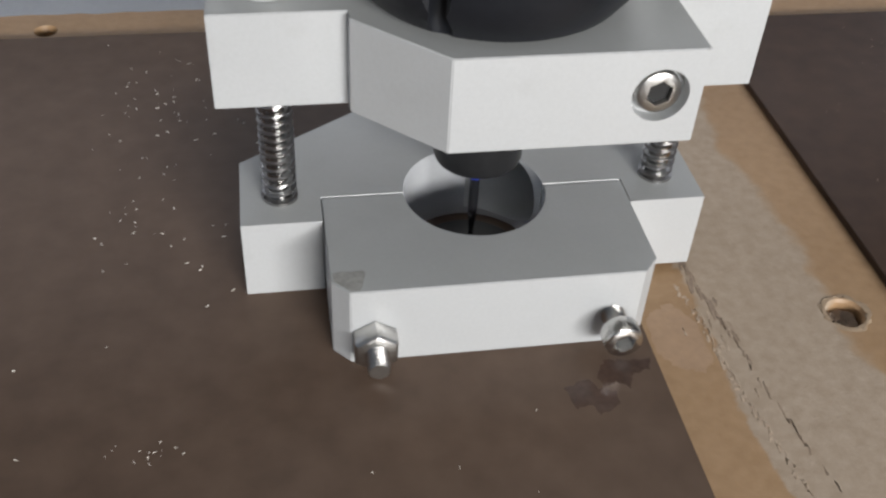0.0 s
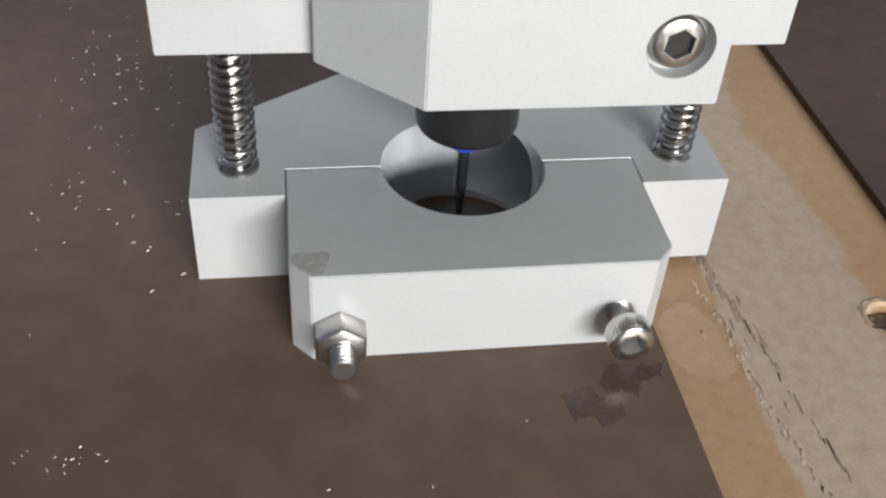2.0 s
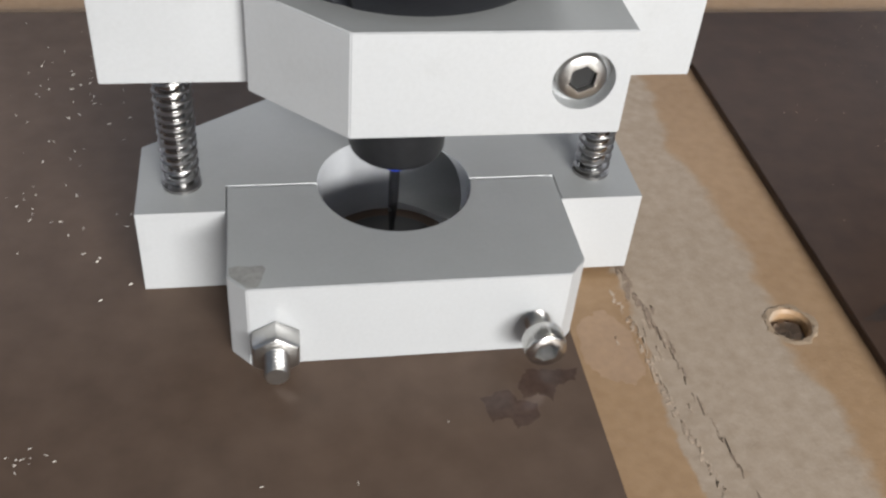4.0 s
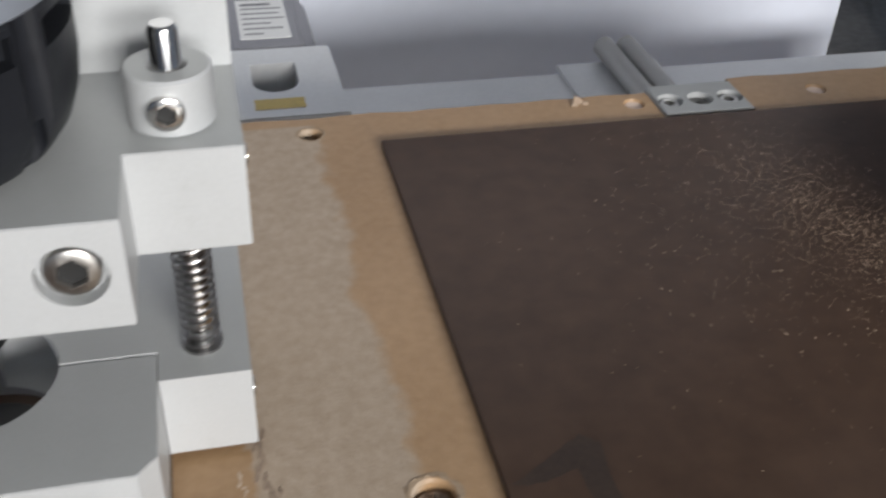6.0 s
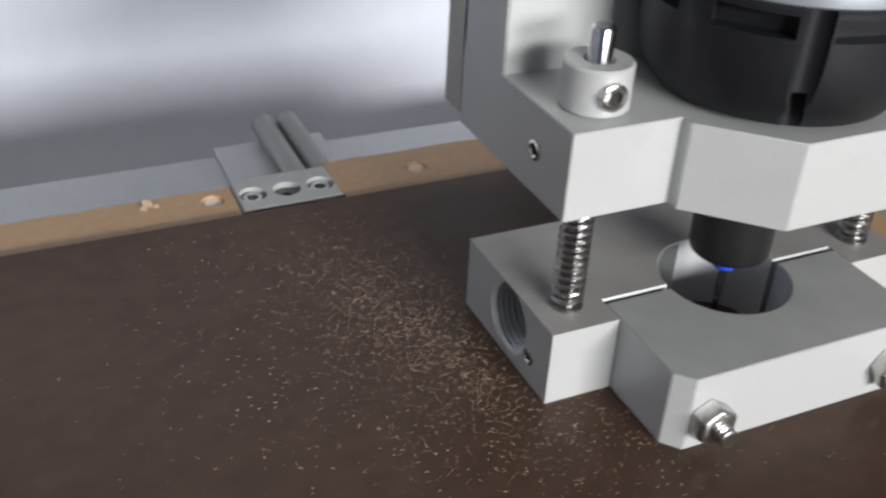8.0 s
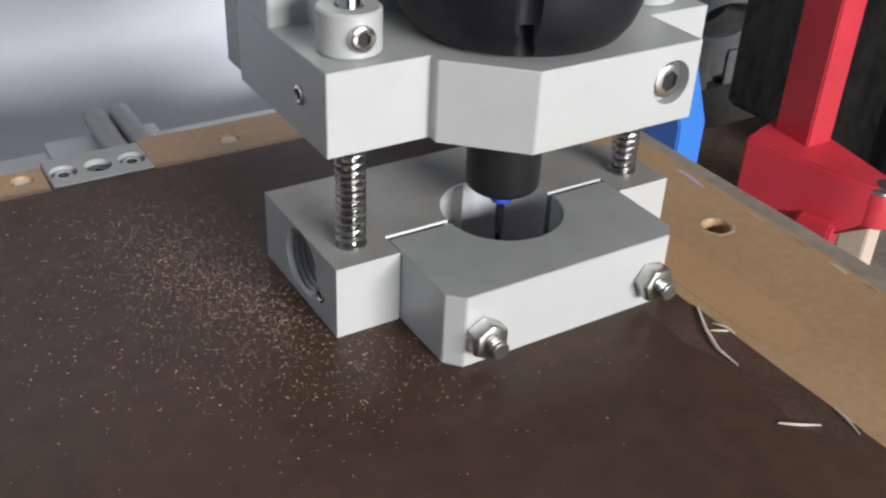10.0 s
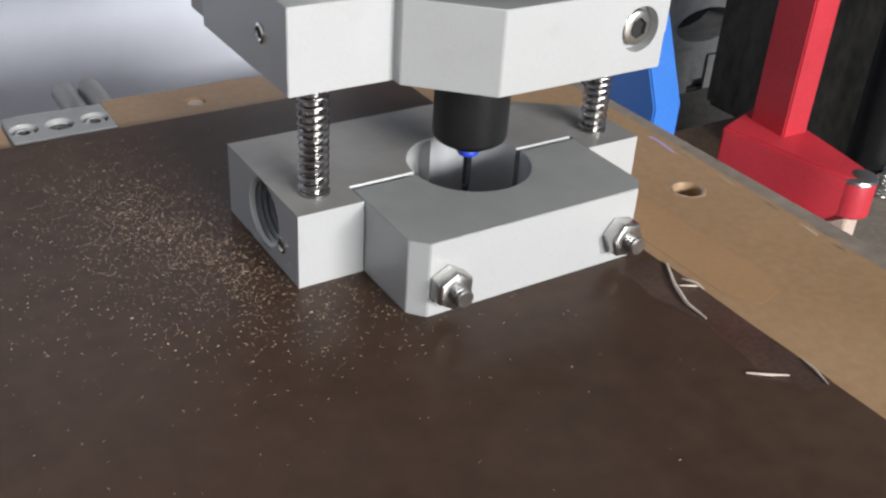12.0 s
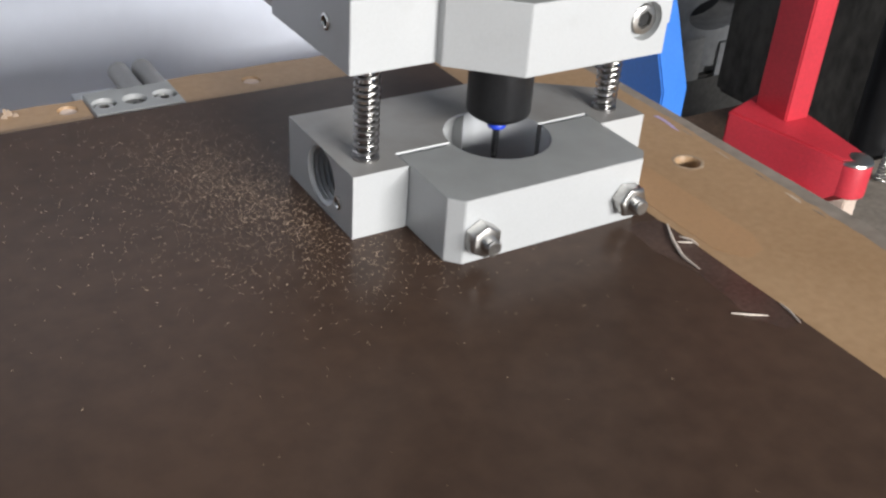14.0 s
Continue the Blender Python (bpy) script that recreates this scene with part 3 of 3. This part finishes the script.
bed_mark("tape_scrap", [(540.5, 96), (543.2, 95), (542.6, 84), (540.6, 76), (539.4, 80), (541, 88)], LILAC, "lilac scrap of tape on the bed's edge", jag=0.3)
for k in range(5):
    ex, ey = 542.5 + rnd.uniform(-1.5, 0.6), 70 - 22 * k + rnd.uniform(-6, 6)
    torn_flake(ex, ey, rnd.uniform(0.6, 1.4), rnd.uniform(3, 8), PALE if k % 2 else SPLIT, "torn_flake")
for k in range(4):
    sx, sy, lean = 238 + k * 1.7, 225 + rnd.uniform(-1.5, 1.5), rnd.uniform(-1.2, 1.2)
    sp = prism([(sx - 1.8, sy - 1), (sx + 1.6, sy - 1.4), (sx + 1.2, sy + 1.3), (sx - 1.3, sy + 1.0)], -3.0, (-1.2, 0.8, 0.0, -1.6)[k], 0.0)
    for v in sp.verts:
        if v.co.z > -0.002:
            v.co.x, v.co.y = (sx + lean) * MM + (v.co.x - sx * MM) * 0.35, sy * MM + (v.co.y - sy * MM) * 0.3
    part("splinter", sp, SPLIT, bed, "raised wood splinter", 20)

base = thing("work_stand", (0.0, 0.0, -0.85), "plain dark steel stand carrying the machine bed", "stand")
for lx in (-660, 460):
    for ly in (-840, 300, 400):
        part("leg", box(lx, lx + 40, ly, ly + 40, 0, 650, 2), DARKIRON, base)
for ry in (-840, 300, 400):
    part("rail", box(-660, 500, ry, ry + 40, 650.1, 689.9, 2), DARKIRON, base, "dark steel rail")
for ry in (-840, 60):
    part("bearer", box(-660, -620, ry, ry + 60, 690.1, 828.9, 2), DARKIRON, base)
    part("bearer", box(440, 480, ry, ry + 60, 690.1, 828.9, 2), DARKIRON, base)
for rx in (-660, 440):
    part("side_rail", box(rx + 0.1, rx + 39.9, -799.9, 299.9, 650.1, 690, 2), DARKIRON, base)

fill = lathe([(6.2, -11), (6.2, -8.2), (4.6, -6.6), (2.4, -7.4), (0.6, -6.2)], (121, 6, 0), "z", 14)
for v in fill.verts:
    v.co.z += rnd.uniform(-1.2, 1.2) * MM
part("debris", fill, SPLIT, bed, "brown fibre debris in the screw hole", 10)

# the frame rail that runs along the bed's side
rail_ = tagged(part("side_frame_rail", box(549.5, 566, -880, 236, -60, -9.5, 1.2), BENCH), "dull dusty steel rail along the bed's chipped side", "frame rail")
for ry in (-800, 180):
    part("bracket", box(548, 564, ry, ry + 40, -149, -60.2, 1), DARKIRON, rail_, "dark steel bracket")

# pivot block let into the back of the bed, with three recessed screws
pb = thing("guide_block", (0.300, 0.2075, -0.021), "small aluminium block with three recessed screws, let into the bed", "block")
b = box(-22.5, 22.5, -1.5, 27, 0.0, 19.5, 0.6)
cs = []
for dx in (-15.5, 0.0, 15.5):
    cs.append(lathe([(6.3, 13.0), (6.3, 24)], (dx, 11.5, 0), "z", 32))
part("block_body", cut(b, *cs), ALU_SHADED_TOP, pb)
for dx in (-15.5, 15.5):
    part("screw", lathe([(4.6, 13.1), (4.6, 17.4), (4.2, 18.0), (2.5, 18.0), (2.3, 14.5)], (dx, 11.5, 0), "z", 24), ZINC, pb, "recessed socket screw with a bright rim")
part("plug", lathe([(6.1, 13.1), (6.1, 16.4), (5.6, 16.8), (2.0, 16.4), (1.5, 15.0)], (0, 11.5, 0), "z", 28), DARKIRON, pb, "dark threaded plug")

# ---- dust, shavings and residue ----


def specks(spots, z=0.0):
    """Many tiny wood chips; spots: (x, y, spread x, spread y, count, size)."""
    verts, faces = [], []
    for x, y, sx, sy, count, size in spots:
        for _ in range(count):
            px, py = rnd.gauss(x, sx), rnd.gauss(y, sy)
            if on_head(px, py):
                continue
            l, w, h = size * rnd.uniform(0.5, 1.7), size * rnd.uniform(0.16, 0.42), size * rnd.uniform(0.25, 0.7)
            a = rnd.uniform(0, math.pi)
            c, s = math.cos(a), math.sin(a)
            k = len(verts)
            zt = z + 0.02
            for u, v, q in ((-l, -w, 0), (l, -w * 0.5, 0), (l * 0.7, w, 0), (-l * 0.8, w * 0.8, 0), (-l * 0.5, 0, h), (l * 0.6, w * 0.2, h * rnd.uniform(0.4, 1.3))):
                verts.append(((px + u * c - v * s) * MM, (py + u * s + v * c) * MM, (zt + q) * MM))
            faces += [(k, k + 3, k + 2, k + 1), (k, k + 1, k + 5, k + 4), (k + 1, k + 2, k + 5), (k + 2, k + 3, k + 4, k + 5), (k + 3, k, k + 4)]
    me = bpy.data.meshes.new("wood_dust")
    me.from_pydata(verts, [], faces)
    me.materials.append(DUST)
    return new("wood_dust", me)


def on_head(x, y):
    for hx, hy in ((0.0, 0.0), (411.8, 15.0)):
        if abs(x - hx) < 75.5 and 33 < y - hy < 96:
            return True
        if abs(x - hx) < 50 and -1 < y - hy < 46:
            return True
    return XL < x < XR0 or x > XR1 or y > 203


dust = specks([
    (300, 146, 20, 24, 420, 0.34), (310, 110, 13, 20, 560, 0.35), (322, 78, 9, 16, 520, 0.34), (312, 104, 18, 34, 1900, 0.2),
    (285, 130, 34, 38, 340, 0.32), (330, 48, 20, 14, 400, 0.33), (345, 22, 24, 10, 240, 0.32), (290, 70, 30, 28, 320, 0.32),
    (262, 90, 40, 48, 280, 0.3), (360, 0, 40, 16, 80, 0.32), (380, -45, 110, 40, 36, 0.3),
])
tagged(dust, "heap of fine pale wood dust scattered on the brown board", "wood dust", "", "stuff")
crumbs = specks([(-104, 140, 16, 22, 24, 0.58), (-104, 146, 16, 22, 34, 0.34), (-106, 80, 12, 22, 14, 0.55), (-106, 80, 14, 22, 18, 0.34), (-90, 48, 8, 8, 6, 0.55), (-103, -27, 3, 3, 7, 0.55), (-103, -27, 5, 5, 8, 0.32), (-116, -10, 14, 14, 4, 0.5), (-20, -60, 60, 50, 8, 0.4)])
crumbs.name = "wood_crumbs"
crumbs.data.materials[0] = CRUMB
tagged(crumbs, "sparse pale wood crumbs on the brown board", "wood crumbs", "", "stuff")


def curl(points, r, name, label):
    c = bmesh.new()
    fine = []
    for i in range(len(points) - 1):
        for k in range(6):
            fine.append(Vector(points[i]).lerp(Vector(points[i + 1]), k / 6))
    fine.append(Vector(points[-1]))
    sm = [fine[0]] + [(fine[i - 1] + fine[i] * 2 + fine[i + 1]) / 4 for i in range(1, len(fine) - 1)] + [fine[-1]]
    return tagged(part(name, sweep([(p.x, p.y, p.z) for p in sm], lambda f: r * (0.35 + 0.65 * math.sin(math.pi * min(1, f * 0.9 + 0.08))), 6, c), CURL), label, "shaving", "shavings on the board")


curl([(465, 1, 0.6), (457.5, -11, 0.9), (453, -22, 0.8), (452.8, -32, 0.6)], 0.7, "shaving", "thin curved pale plastic shaving lying on the board")
curl([(463, -9, 0.5), (465, -14, 1.2), (465.5, -18, 0.5)], 0.45, "shaving", "short bent pale shaving by the bed strip")
curl([(459, -12, 0.5), (463, -15, 0.9), (464.6, -15.6, 0.5)], 0.4, "shaving", "short bent pale shaving by the bed strip")
curl([(442.6, -60.3, 0.5), (448, -64.5, 0.7), (454.4, -67.9, 0.5)], 0.45, "shaving", "straight pale plastic sliver on the board")
curl([(465, -64, 0.5), (464, -70, 0.8), (462, -77, 0.5)], 0.4, "shaving", "thin pale shaving along the bed strip")


def film_patch(pts, label, z=0.04, material=FILM):
    """A thin, glossy film on the board, with an uneven outline."""
    out = []
    for i, p in enumerate(pts):
        q = pts[(i + 1) % len(pts)]
        for k in range(5):
            f = k / 5
            out.append((p[0] + (q[0] - p[0]) * f + rnd.uniform(-0.5, 0.5), p[1] + (q[1] - p[1]) * f + rnd.uniform(-0.5, 0.5)))
    tagged(part("tape_residue", prism(out, 0.004, z, 0.0), material), label, "residue", "tape residue on the boards")


film_patch([(447, 6), (457, 8), (465.4, 4), (465.2, -76), (455, -77), (448, -66), (451, -32), (446, -12)], "dark glossy strip of tape residue along the board's edge")
film_patch([(33, -8), (29, -14), (30, -19), (34, -17), (38, -20), (40, -15), (46, -13), (48, -9), (41, -9)], "dark glossy smear of tape residue on the board")
film_patch([(18, -18), (26, -15), (28, -19), (33, -21), (33, -26), (26, -29), (25, -25), (20, -26)], "dark glossy smear of tape residue on the board")
film_patch([(143, 3), (158, 12), (168, 18), (173, 14), (172, -8), (181, -30), (178, -62), (150, -62), (153, -26), (164, -12), (163, 5), (150, 2)], "dull dark rub mark of tape residue on the board", 0.03, RUB)

# ---- machine frame behind the bed ----
beam = tagged(part("frame_beam", prism([(398, -100), (446, -100), (446, -104), (450, -104), (450, -160), (398, -160)], -900, 640, 0.6, "x"), LIGHTGREY), "pale grey aluminium beam of the machine frame behind the bed", "machine frame")
rods = thing("linear_guide", (0.360, 0.36, -0.100), "two dull steel guide rods on a pale plate", "linear guide")
part("guide_plate", box(-46, 30, 0, 92, 0.1, 4, 0.5), LIGHTGREY, rods)
for dx in (-8.6, 8.6):
    part("rod", lathe([(6.8, -10), (7.6, -9), (7.6, 99), (6.8, 100)], (dx, 0, 12.7), "y", 28), ALU_DARK, rods, "dull steel rod")

motor = thing("drive_motor", (0.108, 0.32, -0.160), "grey drive motor with printed labels on a pale mounting block", "motor")
mb = cut(prism([(-38, 0), (38, 0), (37, 90), (-36, 90)], 0, 110, 1.0), lathe([(13.5, 20), (13.5, 130)], (0, 44, 0), "z", 36), box(-13.5, 13.5, 44, 68, 20, 130, 0.2))
body = part("mounting_block", mb, LIGHTGREY, motor)
part("base_flange", box(-39, 39, -5, 0.2, 0, 93, 0.6), LIGHTGREY, body)
part("coupling", lathe([(4, 21), (11.5, 21), (11.5, 62), (10.5, 63), (4, 63)], (0, 44, 0), "z", 30), DARKIRON, body, "dark shaft coupling in the opening")
for dx in (-26, 26):
    part("flange_screw", lathe([(3.2, -5), (3.2, -7.4), (1.8, -7.4), (1.7, -6)], (dx, 0, 84), "y", 16), DARKIRON, body)
part("warning_label", box(-14, 14, 10, 22, 110.0, 110.3, 0.0), YELLOW, body, "small yellow warning label")
oct_ = [(-32, 60), (-32, 100), (-22, 110), (22, 110), (32, 100), (32, 60), (22, 50), (-22, 50)]
housing = part("motor_housing", prism(oct_, 91, 175, 1.2, "y"), GREY, motor)
part("rear_cover", prism([(p[0] * 0.94, 80 + (p[1] - 80) * 0.94) for p in oct_], 175, 205, 2.0, "y"), GREY, motor)
plate = part("rating_label", box(-16, 16, 104, 166, 110.05, 110.4, 0.0), PAPER, housing, "white printed rating label")
for k in range(7):
    w = (20, 26, 24, 27, 18, 25, 12)[k]
    part("text_line", box(-13, -13 + w, 160 - 8 * k - (4 if k == 0 else 2), 160 - 8 * k, 110.42, 110.5, 0.0), INK, plate, "unreadable line of print")
part("rear_label", box(-14, 14, 180, 198, 108.25, 108.6, 0.0), PAPER, motor, "white printed label")
for k in range(3):
    part("cable_plug", box(-52 - 4 * k, -31.8, 92 + 26 * k, 112 + 26 * k, 70, 98, 2.0), BLACK, motor, "black cable connector")
cable = []
for k in range(20):
    f = k / 19
    cable.append((-56 - 26 * f - 10 * math.sin(f * 3), 100 + 14 * math.sin(f * 5), 84 - 83 * f * f))
part("cable", sweep(cable, 3.6, 10), BLACK, motor, "black cable")

# ---- the white panel behind ----
tagged(part("rear_panel", box(-1400, 640, 600, 608, -850, 1500, 1.0), WHITEWALL), "smooth white panel standing behind the machine", "panel", "", "structure")

# ---- right of the bed ----
press = thing("red_press", (0.922, 0.3695, -0.85, 0, 0, 18), "red painted steel stand with an upright and a chromed screw", "stand")
arm = prism([(0, 4), (0, -84), (0, -118), (6, -130), (30, -130), (36, -118), (66, -52), (66, 4)], 596, 664, 2.5)
for v in arm.verts:
    v.co.z += v.co.y * 0.07 + (0.028 if v.co.y < -0.1 and v.co.z < 0.63 else 0.0)
part("arm", arm, RED, press)
part("lug", box(-16, 1, -98, -64, 578, 612, 2.5), RED, press, "short red lug on the arm's side")
post = box(-16.5, 16.5, -20.5, 20.5, 652, 1400, 1.5)
bmesh.ops.transform(post, matrix=Matrix.Translation((0.048, -0.031, 0)) @ Matrix.Rotation(radians(-18), 4, "Z"), verts=post.verts)
part("upright", post, RED, press)
boss = part("boss", lathe([(16, 616), (18, 618), (18, 648), (17, 650)], (18, -122, 0), "z", 32), RED, press)
part("knob", lathe([(17.6, 649.8), (18.4, 651), (17.6, 653.0), (11, 655.4), (3, 656)], (18, -122, 0), "z", 32), ZINC, boss, "domed bright screw head")
part("foot", prism([(4, -92), (34, -92), (34, -20), (4, -20)], 0, 590, 2.0), RED, press)
teeth = [(-36, 690)]
for k in range(88):
    teeth += [(-36, 690 + 8 * k), (-41, 692 + 8 * k), (-41, 695 + 8 * k), (-36, 697 + 8 * k)]
teeth += [(-36, 1396), (-14, 1396), (-14, 690)]
part("rack", prism(teeth[1:], 63.2, 76, 0.0, "x"), DARKIRON, press, "dark toothed rack")

clampb = thing("blue_bracket", (0.706, 0.249, -0.85), "blue painted bent steel bracket", "bracket")
part("bracket_body", prism([(0, 0), (0, 771), (22, 821), (44, 866), (92, 866), (72, 815), (52, 765), (52, 0)], -6, 19, 1.2, "x"), BLUE, clampb)

cab = thing("black_cabinet", (1.646, 0.70, -0.85), "matt black steel cabinet standing on the concrete floor", "cabinet")
part("body", box(-45, 40, -60, 150, 0, 620, 6), ENAMEL, cab)
part("door", box(-41, 36, -68, -60.2, 30, 600, 2), ENAMEL, cab)
tool = thing("black_machine", (1.42, 0.50, -0.85), "tall black machine with a round column and a dark housing", "machine")
part("tube", lathe([(34, 0), (34, 1500)], (-40, 0, 0), "z", 36), BLACKMETAL, tool)
part("flange", lathe([(60, 0), (60, 22), (50, 26)], (-40, 0, 0), "z", 36), DARKIRON, tool)
part("housing", box(60, 420, 60, 400, 380, 1500, 10), GRIMY, tool)
for k, dz in enumerate((520, 640, 820)):
    part("lever", lathe([(5, 0), (5, 90 + 20 * k), (11, 92 + 20 * k), (11, 110 + 20 * k), (6, 114 + 20 * k)], (70 + 40 * k, 58 - 100 - 20 * k, dz), "y", 16), ZINC if k == 1 else DARKIRON, tool, "short lever with a round end")
part("base", box(-100, 460, -30, 420, 60, 330, 10), RUST, tool)
grey = thing("grey_machine", (2.0, 1.5, -0.85), "blurred grey machine with a dark opening", "machine")
recess = prism([(-48 + 92 * math.cos(k * math.pi / 12), 312 + 40 * math.sin(k * math.pi / 12)) for k in range(24)], -300, -60, 0, "y")
part("body", cut(box(-300, 200, -150, 300, 150, 700, 30), recess), SLATE, grey)
part("recess_back", box(-150, 50, -60.2, -55, 250, 370, 0), BLACK, grey, "dark inside of the opening")
part("plinth", box(-280, 180, -140, 280, 0, 150, 6), DARKIRON, grey)
part("ledge", box(-150, -80, -158, -150.2, 152, 262, 3), CASTING, grey)
part("ledge", box(-30, 40, -156, -150.2, 152, 240, 3), SLATE, grey)
bench = thing("low_bench", (1.12, 0.20, -0.85), "low rusty steel bench beside the machine", "bench")
part("top", box(-100, 300, -260, 262, 462, 480, 2), BENCH, bench)
for dx in (-80, 280):
    for dy in (-240, 240):
        part("leg", box(dx - 15, dx + 15, dy - 15, dy + 15, 0, 462, 1), RUST, bench)
coil = thing("coil_spring", (1.283, 0.415, -0.37, 0, 9, 0), "bright coiled spring standing on the dark bench", "spring")
pts = [(7.5 * math.cos(k * 0.35), 7.5 * math.sin(k * 0.35), 1.6 + k * 0.27) for k in range(200)]
part("coil", sweep(pts, 1.5, 8), ZINC, coil)

pale = thing("pale_block", (1.10, 0.345, -0.37, 0, 0, 12), "small pale wooden block standing on the low bench", "block")
part("block_body", box(-17, 17, -15, 15, 0, 64, 1.5), PLUG, pale)

# ---- room ----


def slab(name, x0, x1, y0, y1, z0, z1, material):
    return tagged(part(name, box(x0, x1, y0, y1, z0, z1, 0), material), "", name.split("_")[0], "", "structure")


tagged(slab("floor", -3000, 4000, -3200, 3200, -950, -850, CONCRETE), "worn grey concrete workshop floor")
tagged(slab("ceiling", -3000, 4000, -3200, 3200, 2400, 2500, CEIL), "plain pale ceiling")
tagged(slab("wall_north", -3000, 4000, 3100, 3200, -850, 2400, PLASTER), "plain plaster wall tinted blue for a sky-like fill")
tagged(slab("wall_west", -3000, -2900, -3100, 3100, -850, 2400, PLASTER), "plain plaster wall tinted blue for a sky-like fill")
tagged(slab("wall_east", 3900, 4000, -3100, 3100, -850, 2400, PLASTER), "plain plaster wall tinted blue for a sky-like fill")
wb = cut(box(-2900, 3900, -3100, -3000, -850, 2400, 0), box(-130, 1830, -3200, -2900, 660, 1300, 0))
tagged(part("wall_south", wb, PLASTER), "plain plaster wall with a wide window opening", "wall", "", "structure")
